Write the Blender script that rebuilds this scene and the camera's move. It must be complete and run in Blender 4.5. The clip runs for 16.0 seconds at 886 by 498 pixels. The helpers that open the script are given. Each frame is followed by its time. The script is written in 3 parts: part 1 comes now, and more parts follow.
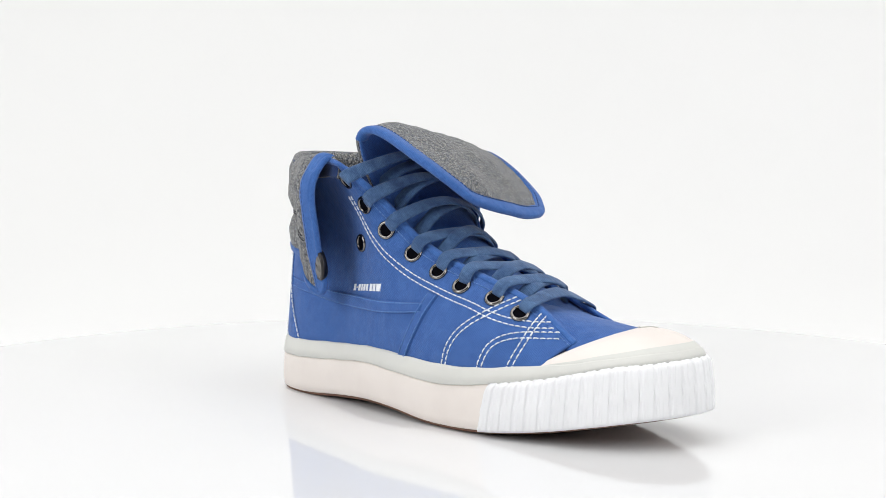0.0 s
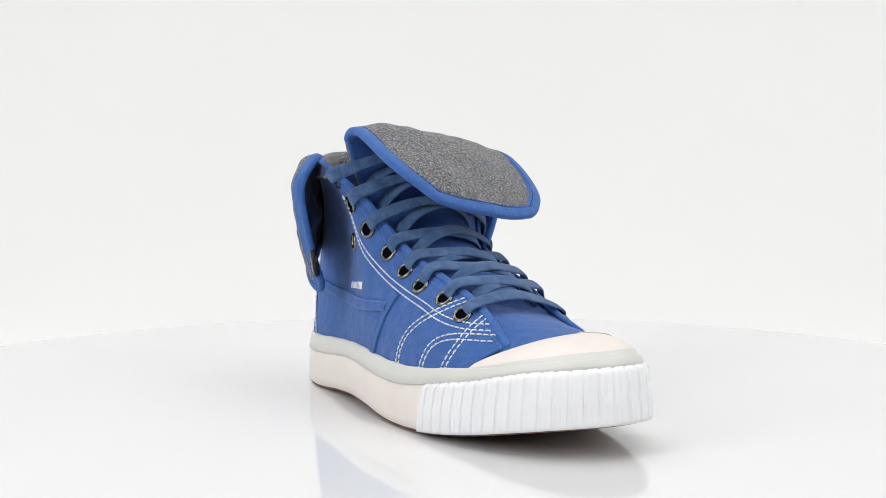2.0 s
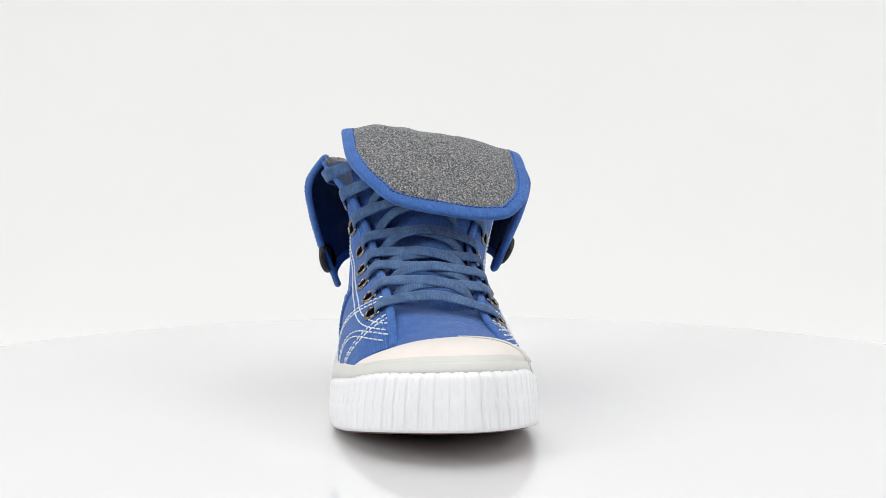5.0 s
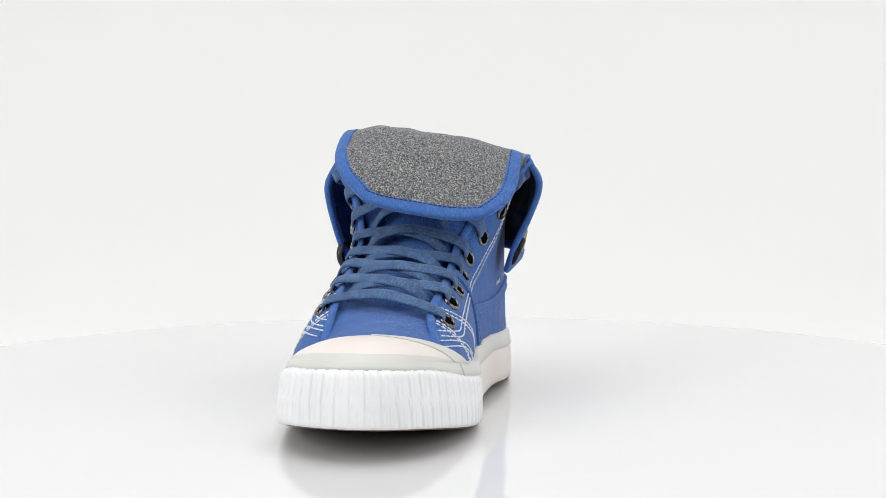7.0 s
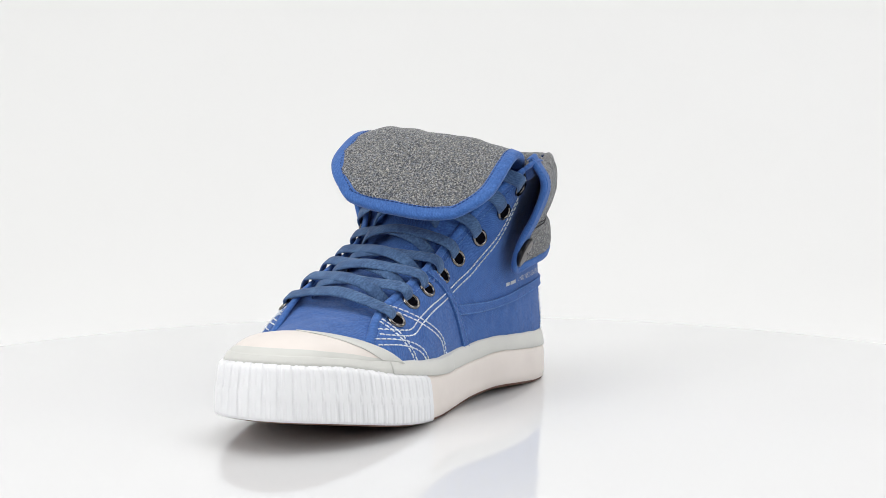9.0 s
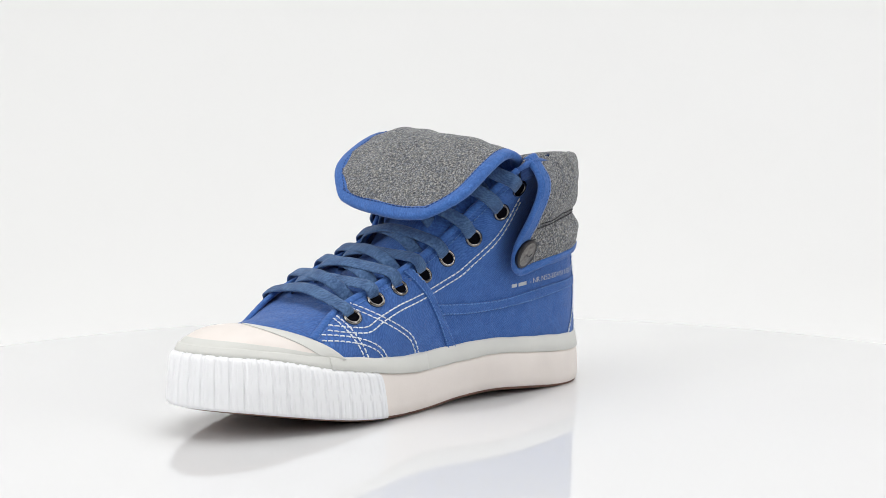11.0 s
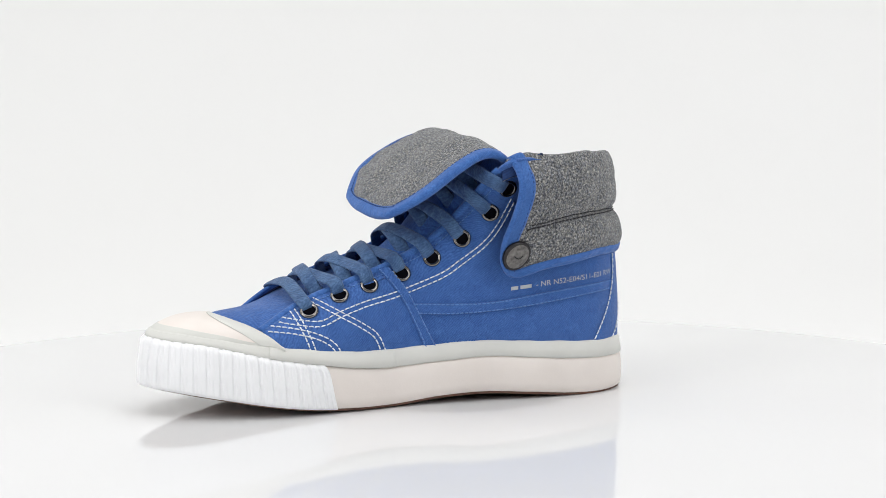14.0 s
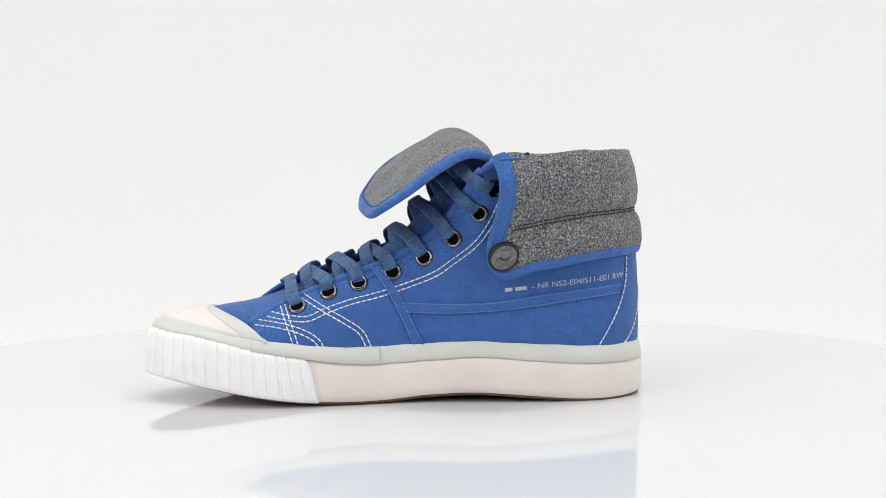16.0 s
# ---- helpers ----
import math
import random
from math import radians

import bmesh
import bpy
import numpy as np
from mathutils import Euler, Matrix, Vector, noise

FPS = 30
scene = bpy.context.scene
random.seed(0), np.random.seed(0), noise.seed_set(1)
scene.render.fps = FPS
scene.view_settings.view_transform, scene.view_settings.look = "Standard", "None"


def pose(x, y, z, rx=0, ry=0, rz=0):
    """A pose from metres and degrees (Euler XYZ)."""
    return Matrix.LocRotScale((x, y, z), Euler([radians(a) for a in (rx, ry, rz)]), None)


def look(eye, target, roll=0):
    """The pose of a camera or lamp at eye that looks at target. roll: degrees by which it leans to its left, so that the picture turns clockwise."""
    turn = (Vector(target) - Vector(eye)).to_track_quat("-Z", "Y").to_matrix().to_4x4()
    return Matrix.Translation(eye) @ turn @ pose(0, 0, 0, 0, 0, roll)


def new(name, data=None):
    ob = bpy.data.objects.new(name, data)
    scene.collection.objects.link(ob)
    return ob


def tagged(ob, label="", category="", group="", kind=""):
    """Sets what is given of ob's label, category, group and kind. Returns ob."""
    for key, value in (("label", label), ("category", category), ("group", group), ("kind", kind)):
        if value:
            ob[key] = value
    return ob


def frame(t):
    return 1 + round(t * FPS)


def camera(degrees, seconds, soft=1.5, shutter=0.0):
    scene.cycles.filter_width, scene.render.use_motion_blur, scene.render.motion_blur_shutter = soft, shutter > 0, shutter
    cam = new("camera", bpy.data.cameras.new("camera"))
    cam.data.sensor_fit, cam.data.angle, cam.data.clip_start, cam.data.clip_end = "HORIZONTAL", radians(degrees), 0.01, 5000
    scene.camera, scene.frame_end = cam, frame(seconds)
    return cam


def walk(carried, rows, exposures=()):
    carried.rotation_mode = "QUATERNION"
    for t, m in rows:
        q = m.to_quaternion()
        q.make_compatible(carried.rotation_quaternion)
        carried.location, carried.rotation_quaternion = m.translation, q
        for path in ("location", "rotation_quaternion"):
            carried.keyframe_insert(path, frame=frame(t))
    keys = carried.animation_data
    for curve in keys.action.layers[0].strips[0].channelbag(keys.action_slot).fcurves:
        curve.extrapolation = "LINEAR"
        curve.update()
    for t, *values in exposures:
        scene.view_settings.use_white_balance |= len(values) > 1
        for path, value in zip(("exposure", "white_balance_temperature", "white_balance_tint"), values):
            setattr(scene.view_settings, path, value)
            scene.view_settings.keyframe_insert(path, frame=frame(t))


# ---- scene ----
# A high-top canvas sneaker on a slowly turning white disc in a white photo studio.
# The disc turns about the world's z axis; its top is z = 0. Lengths of the shoe are in millimetres (MM).
MM = 0.001
TURN = [0.5 * k for k in range(33)]


def disc_angle(t):
    """The disc's heading in degrees: a slow, almost even turn."""
    u = t - 6.7
    return -89.712 - 8.3824 * u - 0.0166 * (u * u - 40) + 0.0039 * u ** 3


cam = camera(40.94, 16.0, soft=0.85)
CAM = pose(-0.0055, -0.6896, 0.1275, 86.576, 0, 0)
walk(cam, [(0.0, CAM), (16.0, CAM)], exposures=((0.0, 0.09), (1.2, 0.09), (1.9, 0.01), (16.0, 0.01)))

# ---- light ----
world = bpy.data.worlds.new("studio_air")
world.use_nodes = True
world.node_tree.nodes["Background"].inputs[0].default_value = (1, 1, 1, 1)
world.node_tree.nodes["Background"].inputs[1].default_value = 0.03
scene.world = world
scene.view_settings.exposure = 0.0


def softbox(name, eye, target, w, h, watts, colour=(1, 1, 1)):
    data = bpy.data.lights.new(name, "AREA")
    data.shape, data.size, data.size_y, data.energy, data.color = "RECTANGLE", w, h, watts, colour
    ob = new(name, data)
    ob.matrix_world = look(eye, target)
    return ob


softbox("softbox_above", (0.0, -0.15, 1.75), (0, 0, 0), 2.5, 2.2, 31)
softbox("softbox_left", (-1.5, -1.2, 0.95), (0, 0, 0.06), 1.0, 1.1, 20)
softbox("softbox_right", (1.5, -1.2, 0.95), (0, 0, 0.06), 1.0, 1.1, 14.5)
# two unseen lamps added to brighten the paper backdrop
softbox("backdrop_fill_left", (-2.1, 0.55, 1.0), (0.2, 1.9, 0.55), 0.5, 1.4, 9.5, (1.0, 1.0, 0.98))
softbox("backdrop_fill_right", (2.1, 0.55, 1.0), (-0.2, 1.9, 0.55), 0.5, 1.4, 10.8)

# ---- materials ----
def material(name, colour, rough=0.6, metal=0.0, spec=0.5):
    m = bpy.data.materials.new(name)
    m.use_nodes = True
    b = m.node_tree.nodes["Principled BSDF"]
    b.inputs["Base Color"].default_value = (*colour, 1)
    b.inputs["Roughness"].default_value = rough
    b.inputs["Metallic"].default_value = metal
    b.inputs["Specular IOR Level"].default_value = spec
    return m


def node(m, kind, **values):
    n = m.node_tree.nodes.new(kind)
    for key, v in values.items():
        n.inputs[key.replace("_", " ")].default_value = v
    return n


def join(m, a, out, b, into):
    m.node_tree.links.new(a.outputs[out], b.inputs[into])


def coords(m, scale=(1, 1, 1), turn=(0, 0, 0)):
    tc = m.node_tree.nodes.new("ShaderNodeTexCoord")
    mp = m.node_tree.nodes.new("ShaderNodeMapping")
    mp.inputs["Scale"].default_value = scale
    mp.inputs["Rotation"].default_value = turn
    join(m, tc, "Object", mp, "Vector")
    return mp


def bsdf(m):
    return m.node_tree.nodes["Principled BSDF"]


def mottled(m, vec, scale, dark, light, detail=4.0, low=0.3, high=0.7):
    """Colour between two tones by noise; returns the ramp."""
    n = node(m, "ShaderNodeTexNoise", Scale=scale, Detail=detail)
    join(m, vec, "Vector", n, "Vector")
    r = m.node_tree.nodes.new("ShaderNodeValToRGB")
    r.color_ramp.elements[0].position, r.color_ramp.elements[1].position = low, high
    r.color_ramp.elements[0].color, r.color_ramp.elements[1].color = (*dark, 1), (*light, 1)
    join(m, n, "Fac", r, "Fac")
    return r


def relief(m, source, out, strength, distance):
    bump = node(m, "ShaderNodeBump", Strength=strength, Distance=distance)
    join(m, source, out, bump, "Height")
    join(m, bump, "Normal", bsdf(m), "Normal")
    return bump


def canvas(name, dark, light, twill=1.0):
    """Cotton twill: diagonal ribs, woven grain and faded patches."""
    m = material(name, light, 0.85, spec=0.25)
    vec = coords(m)
    patch = mottled(m, vec, 160, dark, light, 8, 0.3, 0.7)
    grain = mottled(m, vec, 800, (0.78, 0.80, 0.83), (1.20, 1.18, 1.14), 4)
    mix = m.node_tree.nodes.new("ShaderNodeMix")
    mix.data_type, mix.blend_type = "RGBA", "MULTIPLY"
    mix.inputs[0].default_value = 1.0
    m.node_tree.links.new(patch.outputs[0], mix.inputs[6])
    m.node_tree.links.new(grain.outputs[0], mix.inputs[7])
    w = node(m, "ShaderNodeTexWave", Scale=430.0, Distortion=7.0, Detail=3.0)
    w.bands_direction = "DIAGONAL"
    join(m, vec, "Vector", w, "Vector")
    # paler warp showing on the twill ridges
    rib = m.node_tree.nodes.new("ShaderNodeValToRGB")
    rib.color_ramp.elements[0].color = (0.80, 0.82, 0.86, 1)
    rib.color_ramp.elements[1].color = (1.19, 1.17, 1.12, 1)
    join(m, w, "Fac", rib, "Fac")
    mix2 = m.node_tree.nodes.new("ShaderNodeMix")
    mix2.data_type, mix2.blend_type = "RGBA", "MULTIPLY"
    mix2.inputs[0].default_value = min(1.0, twill)
    m.node_tree.links.new(mix.outputs[2], mix2.inputs[6])
    m.node_tree.links.new(rib.outputs[0], mix2.inputs[7])
    m.node_tree.links.new(mix2.outputs[2], bsdf(m).inputs["Base Color"])
    b = relief(m, w, "Fac", 0.35 * twill, 0.0003)
    # slack and creases of the cloth, and nubs in the yarn
    slack = node(m, "ShaderNodeTexNoise", Scale=85.0, Detail=3.0)
    join(m, vec, "Vector", slack, "Vector")
    nub = node(m, "ShaderNodeTexNoise", Scale=520.0, Detail=3.0)
    join(m, vec, "Vector", nub, "Vector")
    b2 = node(m, "ShaderNodeBump", Strength=0.5, Distance=0.003)
    join(m, slack, "Fac", b2, "Height")
    b3 = node(m, "ShaderNodeBump", Strength=0.18, Distance=0.0005)
    join(m, nub, "Fac", b3, "Height")
    join(m, b2, "Normal", b3, "Normal")
    join(m, b3, "Normal", b, "Normal")
    bsdf(m).inputs["Sheen Weight"].default_value = 0.15
    return m


def melange(name):
    """Grey melange jersey: dark and light yarn flecks with a few blue and straw ones."""
    m = material(name, (0.2, 0.2, 0.2), 0.95, spec=0.15)
    vec = coords(m, (1, 1, 0.85))
    n = node(m, "ShaderNodeTexNoise", Scale=1080.0, Detail=5.0, Roughness=0.65)
    join(m, vec, "Vector", n, "Vector")
    r = m.node_tree.nodes.new("ShaderNodeValToRGB")
    e = r.color_ramp.elements
    e[0].position, e[0].color = 0.36, (0.026, 0.028, 0.034, 1)
    e[1].position, e[1].color = 0.66, (0.42, 0.415, 0.40, 1)
    mid = e.new(0.5)
    mid.color = (0.138, 0.139, 0.140, 1)
    join(m, n, "Fac", r, "Fac")
    tint = mottled(m, vec, 560, (0.64, 0.71, 0.86), (1.26, 1.23, 1.15), 3, 0.35, 0.65)
    mix = m.node_tree.nodes.new("ShaderNodeMix")
    mix.data_type, mix.blend_type = "RGBA", "MULTIPLY"
    mix.inputs[0].default_value = 0.8
    m.node_tree.links.new(r.outputs[0], mix.inputs[6])
    m.node_tree.links.new(tint.outputs[0], mix.inputs[7])
    m.node_tree.links.new(mix.outputs[2], bsdf(m).inputs["Base Color"])
    b = relief(m, n, "Fac", 0.5, 0.0006)
    slack = node(m, "ShaderNodeTexNoise", Scale=65.0, Detail=3.0, Distortion=0.6)
    join(m, vec, "Vector", slack, "Vector")
    b2 = node(m, "ShaderNodeBump", Strength=0.5, Distance=0.0035)
    join(m, slack, "Fac", b2, "Height")
    join(m, b2, "Normal", b, "Normal")
    bsdf(m).inputs["Sheen Weight"].default_value = 0.2
    return m


def rubber(name, dark, light, rough=0.5):
    m = material(name, light, rough, spec=0.4)
    vec = coords(m)
    r = mottled(m, vec, 40, dark, light, 5, 0.2, 0.6)
    join(m, r, "Color", bsdf(m), "Base Color")
    n = node(m, "ShaderNodeTexNoise", Scale=900.0, Detail=3.0)
    join(m, vec, "Vector", n, "Vector")
    relief(m, n, "Fac", 0.15, 0.0003)
    return m


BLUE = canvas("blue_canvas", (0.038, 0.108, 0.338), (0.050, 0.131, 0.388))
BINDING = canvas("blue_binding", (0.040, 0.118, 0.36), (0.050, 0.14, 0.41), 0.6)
# navy lining, its blue deepened to stand in for shade inside the shoe
SHADED_LINING = canvas("shaded_blue_lining", (0.010, 0.030, 0.105), (0.015, 0.042, 0.14))
GREY = melange("grey_melange_jersey")
CREAM = rubber("cream_rubber", (0.755, 0.695, 0.65), (0.81, 0.75, 0.705))
WHITE = rubber("white_rubber", (0.80, 0.805, 0.82), (0.86, 0.865, 0.88))
STRIP = rubber("pale_grey_rubber", (0.61, 0.61, 0.58), (0.665, 0.665, 0.63))
OUTSOLE = rubber("brown_gum_rubber", (0.10, 0.05, 0.036), (0.17, 0.09, 0.06), 0.7)
THREAD = canvas("white_thread", (0.68, 0.73, 0.80), (0.80, 0.83, 0.87), 0.3)
BLUE_THREAD = canvas("blue_thread", (0.08, 0.19, 0.46), (0.11, 0.24, 0.55), 0.3)
NAVY_THREAD = canvas("navy_thread", (0.018, 0.05, 0.18), (0.028, 0.075, 0.24), 0.3)
DARK_THREAD = canvas("charcoal_thread", (0.02, 0.02, 0.025), (0.035, 0.035, 0.04), 0.3)
LACE = canvas("slate_blue_lace", (0.036, 0.080, 0.19), (0.076, 0.150, 0.295), 1.0)
PRINT = material("pale_print", (0.45, 0.48, 0.50), 0.6)
LOGO = material("white_print", (0.86, 0.88, 0.92), 0.5)
STEEL = material("gunmetal", (0.21, 0.198, 0.188), 0.2, 1.0)
DARK_STEEL = material("dark_gunmetal", (0.045, 0.043, 0.045), 0.35, 1.0)
BUTTON = material("worn_button_metal", (0.20, 0.19, 0.18), 0.36, 1.0)
join(BUTTON, mottled(BUTTON, coords(BUTTON), 420, (0.10, 0.095, 0.09), (0.24, 0.23, 0.22), 4), "Color", bsdf(BUTTON), "Base Color")
HOLE_SHADE = material("black_hole_shade", (0.004, 0.004, 0.006), 1.0, spec=0.0)


def white_gloss():
    m = material("white_gloss_acrylic", (0.765, 0.765, 0.77), 0.12, spec=0.38)
    vec = coords(m)
    n = node(m, "ShaderNodeTexNoise", Scale=14.0, Detail=6.0)
    join(m, vec, "Vector", n, "Vector")
    ramp = node(m, "ShaderNodeMapRange", To_Min=0.04, To_Max=0.08)
    join(m, n, "Fac", ramp, "Value")
    join(m, ramp, "Result", bsdf(m), "Roughness")
    return m


def paper(name, colour):
    m = material(name, colour, 0.95, spec=0.1)
    vec = coords(m)
    r = mottled(m, vec, 1.3, tuple(c * 0.985 for c in colour), colour, 2)
    join(m, r, "Color", bsdf(m), "Base Color")
    return m


ACRYLIC = white_gloss()
PAPER = paper("white_paper", (0.88, 0.88, 0.875))
PLASTER = paper("grey_studio_wall", (0.24, 0.24, 0.24))


# ---- mesh tools ----
def mesh_ob(name, verts, faces, mat, parent=None, label="", smooth=True):
    me = bpy.data.meshes.new(name)
    me.from_pydata([tuple(map(float, v)) for v in verts], [], faces)
    me.update()
    me.materials.append(mat)
    if smooth:
        me.polygons.foreach_set("use_smooth", [True] * len(me.polygons))
    ob = new(name, me)
    ob.parent = parent
    if label:
        tagged(ob, label)
    return ob


def spline(points, n, closed=False):
    """n points along a smooth curve through the given ones, evenly spaced."""
    p = np.array(points, float)
    k = len(p)
    out = []
    for i in range(k if closed else k - 1):
        if closed:
            a, b, c, d = p[(i - 1) % k], p[i], p[(i + 1) % k], p[(i + 2) % k]
        else:
            b, c = p[i], p[i + 1]
            a = p[i - 1] if i else 2 * b - c
            d = p[i + 2] if i + 2 < k else 2 * c - b
        for u in np.linspace(0, 1, 24, endpoint=False):
            out.append(0.5 * (2 * b + (c - a) * u + (2 * a - 5 * b + 4 * c - d) * u * u + (3 * b - a - 3 * c + d) * u ** 3))
    out.append(out[0] if closed else p[-1])
    out = np.array(out)
    s = np.r_[0, np.cumsum(np.linalg.norm(np.diff(out, axis=0), axis=1))]
    w = np.linspace(0, s[-1], n + 1)[:-1] if closed else np.linspace(0, s[-1], n)
    return np.stack([np.interp(w, s, out[:, j]) for j in range(out.shape[1])], 1)


def knots(points, n):
    """A smooth curve through the points, with the same count of samples between each two."""
    p = np.array(points, float)
    k = len(p)
    t = np.linspace(0, k - 1, n)
    out = []
    for x in t:
        i = min(int(x), k - 2)
        u = x - i
        b, c = p[i], p[i + 1]
        a = p[i - 1] if i else 2 * b - c
        d = p[i + 2] if i + 2 < k else 2 * c - b
        out.append(0.5 * (2 * b + (c - a) * u + (2 * a - 5 * b + 4 * c - d) * u * u + (3 * b - a - 3 * c + d) * u ** 3))
    return np.array(out)


def normals(g, wrap=False):
    """Unit normals of a grid of points."""
    du = np.roll(g, -1, 0) - np.roll(g, 1, 0) if wrap else np.gradient(g, axis=0)
    dv = np.gradient(g, axis=1)
    n = np.cross(du, dv)
    return n / np.maximum(np.linalg.norm(n, axis=2, keepdims=True), 1e-12)


def sheet(name, g, thick, mat, parent=None, label="", wrap=False, back=None):
    """A closed skin of the given thickness under a grid of points; back: another material for its underside."""
    nu, nv = g.shape[:2]
    low = g - normals(g, wrap) * thick
    verts = np.r_[g.reshape(-1, 3), low.reshape(-1, 3)]
    o = nu * nv
    top, under, rim = [], [], []
    for i in range(nu if wrap else nu - 1):
        j = (i + 1) % nu
        for k in range(nv - 1):
            a, b, c, d = i * nv + k, j * nv + k, j * nv + k + 1, i * nv + k + 1
            top.append((a, b, c, d))
            under.append((o + d, o + c, o + b, o + a))
        rim.append((i * nv, o + i * nv, o + j * nv, j * nv))
        rim.append((j * nv + nv - 1, o + j * nv + nv - 1, o + i * nv + nv - 1, i * nv + nv - 1))
    if not wrap:
        for k in range(nv - 1):
            rim.append((k + 1, o + k + 1, o + k, k))
            a = (nu - 1) * nv
            rim.append((a + k, o + a + k, o + a + k + 1, a + k + 1))
    ob = mesh_ob(name, verts, top + under + rim, mat, parent, label)
    if back:
        ob.data.materials.append(back)
        for i in range(len(top), len(top) + len(under)):
            ob.data.polygons[i].material_index = 1
    return ob


def sweep(path, up, half_w, half_h, round_=6, closed=False, power=2.0):
    """Vertices and faces of a rounded band along a path; up: its flat side's normal at each point."""
    path, up = np.asarray(path, float), np.asarray(up, float)
    tan = np.roll(path, -1, 0) - np.roll(path, 1, 0) if closed else np.gradient(path, axis=0)
    tan /= np.maximum(np.linalg.norm(tan, axis=1, keepdims=True), 1e-12)
    side = np.cross(tan, up)
    side /= np.maximum(np.linalg.norm(side, axis=1, keepdims=True), 1e-12)
    upn = np.cross(side, tan)
    n, k = len(path), round_
    a = np.linspace(0, 2 * np.pi, k, endpoint=False)
    ca = np.sign(np.cos(a)) * np.abs(np.cos(a)) ** (2 / power)
    sa = np.sign(np.sin(a)) * np.abs(np.sin(a)) ** (2 / power)
    v = (path[:, None] + side[:, None] * (half_w * ca)[None, :, None] + upn[:, None] * (half_h * sa)[None, :, None]).reshape(-1, 3)
    f = []
    for i in range(n if closed else n - 1):
        j = (i + 1) % n
        for q in range(k):
            r = (q + 1) % k
            f.append((i * k + q, i * k + r, j * k + r, j * k + q))
    if not closed:
        f.append(tuple(range(k))[::-1])
        f.append(tuple((n - 1) * k + q for q in range(k)))
    return v, f


def band(name, path, up, half_w, half_h, mat, parent=None, label="", round_=8, closed=False, power=2.0):
    v, f = sweep(path, up, half_w, half_h, round_, closed, power)
    return mesh_ob(name, v, f, mat, parent, label)


def merged(name, pieces, mat, parent=None, label=""):
    """One mesh of many small pieces, each of vertices and faces."""
    vs, fs, o = [], [], 0
    for v, f in pieces:
        vs.append(v)
        fs += [tuple(i + o for i in q) for q in f]
        o += len(v)
    return mesh_ob(name, np.concatenate(vs), fs, mat, parent, label)


def lathe(name, profile, m, mat, parent=None, label="", n=28):
    """A turned piece: (radius, height) rows, about the z axis of the pose m."""
    v, f = [], []
    for r, z in profile:
        for i in range(n):
            a = 2 * math.pi * i / n
            v.append(m @ Vector((r * math.cos(a), r * math.sin(a), z)))
    k = len(profile)
    for j in range(k - 1):
        for i in range(n):
            q = (i + 1) % n
            f.append((j * n + i, j * n + q, (j + 1) * n + q, (j + 1) * n + i))
    if profile[-1][0] > 0:
        f.append(tuple((k - 1) * n + i for i in range(n)))
    return mesh_ob(name, v, f, mat, parent, label)


# ---- the studio ----
def studio():
    # paper sweep: flat under the disc, then a wide curve up the wall behind
    prof = [(-3.0, -0.05), (0.75, -0.05)]
    for a in np.linspace(0, 90, 16):
        prof.append((0.75 + 1.2 * math.sin(radians(a)), -0.05 + 1.2 * (1 - math.cos(radians(a)))))
    prof.append((1.95, 2.9))
    g = np.array([[(x, y, z) for y, z in prof] for x in np.linspace(-2.9, 2.9, 8)])
    tagged(sheet("backdrop", g, 0.004, PAPER), "seamless white paper sweep behind the turntable", "backdrop", kind="structure")

    def slab(name, lo, hi, label, category):
        bm = bmesh.new()
        bmesh.ops.create_cube(bm, size=1)
        for v in bm.verts:
            v.co = [lo[i] if v.co[i] < 0 else hi[i] for i in range(3)]
        me = bpy.data.meshes.new(name)
        bm.to_mesh(me)
        me.materials.append(PLASTER)
        tagged(new(name, me), label, category, kind="structure")

    slab("floor", (-3, -3, -0.2), (3, 2.2, -0.06), "grey studio table floor under the paper sweep", "floor")
    slab("wall_west", (-3.1, -3, -0.06), (-3, 2.2, 2.95), "plain grey studio wall", "wall")
    slab("wall_east", (3, -3, -0.06), (3.1, 2.2, 2.95), "plain grey studio wall", "wall")
    slab("wall_south", (-3, -3.1, -0.06), (3, -3, 2.95), "plain grey studio wall behind the camera", "wall")
    slab("wall_north", (-3, 2.1, -0.06), (3, 2.2, 2.95), "plain grey studio wall behind the paper", "wall")
    slab("ceiling", (-3.1, -3.1, 2.95), (3.1, 2.2, 3.05), "plain grey studio ceiling", "ceiling")


def turntable():
    base = new("turntable")
    tagged(base, "round glossy white acrylic turntable disc on the paper sweep", "turntable")
    lathe("disc", [(0.0, -0.012), (0.398, -0.012), (0.40, -0.010), (0.40, -0.0015), (0.3996, -0.0005), (0.3985, 0.0), (0.398, 0.0), (0.396, 0.0), (0.2, 0.0), (0.0, 0.0)],
          Matrix.Identity(4), ACRYLIC, base, n=160)
    lathe("foot", [(0.0, -0.046), (0.30, -0.046), (0.31, -0.044), (0.31, -0.0125), (0.0, -0.0125)], Matrix.Identity(4), PLASTER, base, n=64)
    return base


# ---- the sneaker: x runs from heel to toe, z up ----
OUTLINE = spline([(6.7, 3.8), (11.7, 22.8), (25.5, 36.5), (47.2, 44.5), (84.6, 44.5), (124, 38.5), (158.5, 35.5), (193, 38), (227.5, 38), (259.1, 30.5), (281.7, 19.9), (295.5, 6.7), (299.5, -7.9), (295, -23.6), (283.7, -37.6), (262, -50.1), (233.4, -57.1), (200.9, -60.1), (163.5, -57.1), (124, -49.6), (84.6, -40.6), (50.1, -35.6), (25.5, -26.6), (10.7, -10.8)], 720, True) * MM
_t = np.roll(OUTLINE, -1, 0) - np.roll(OUTLINE, 1, 0)
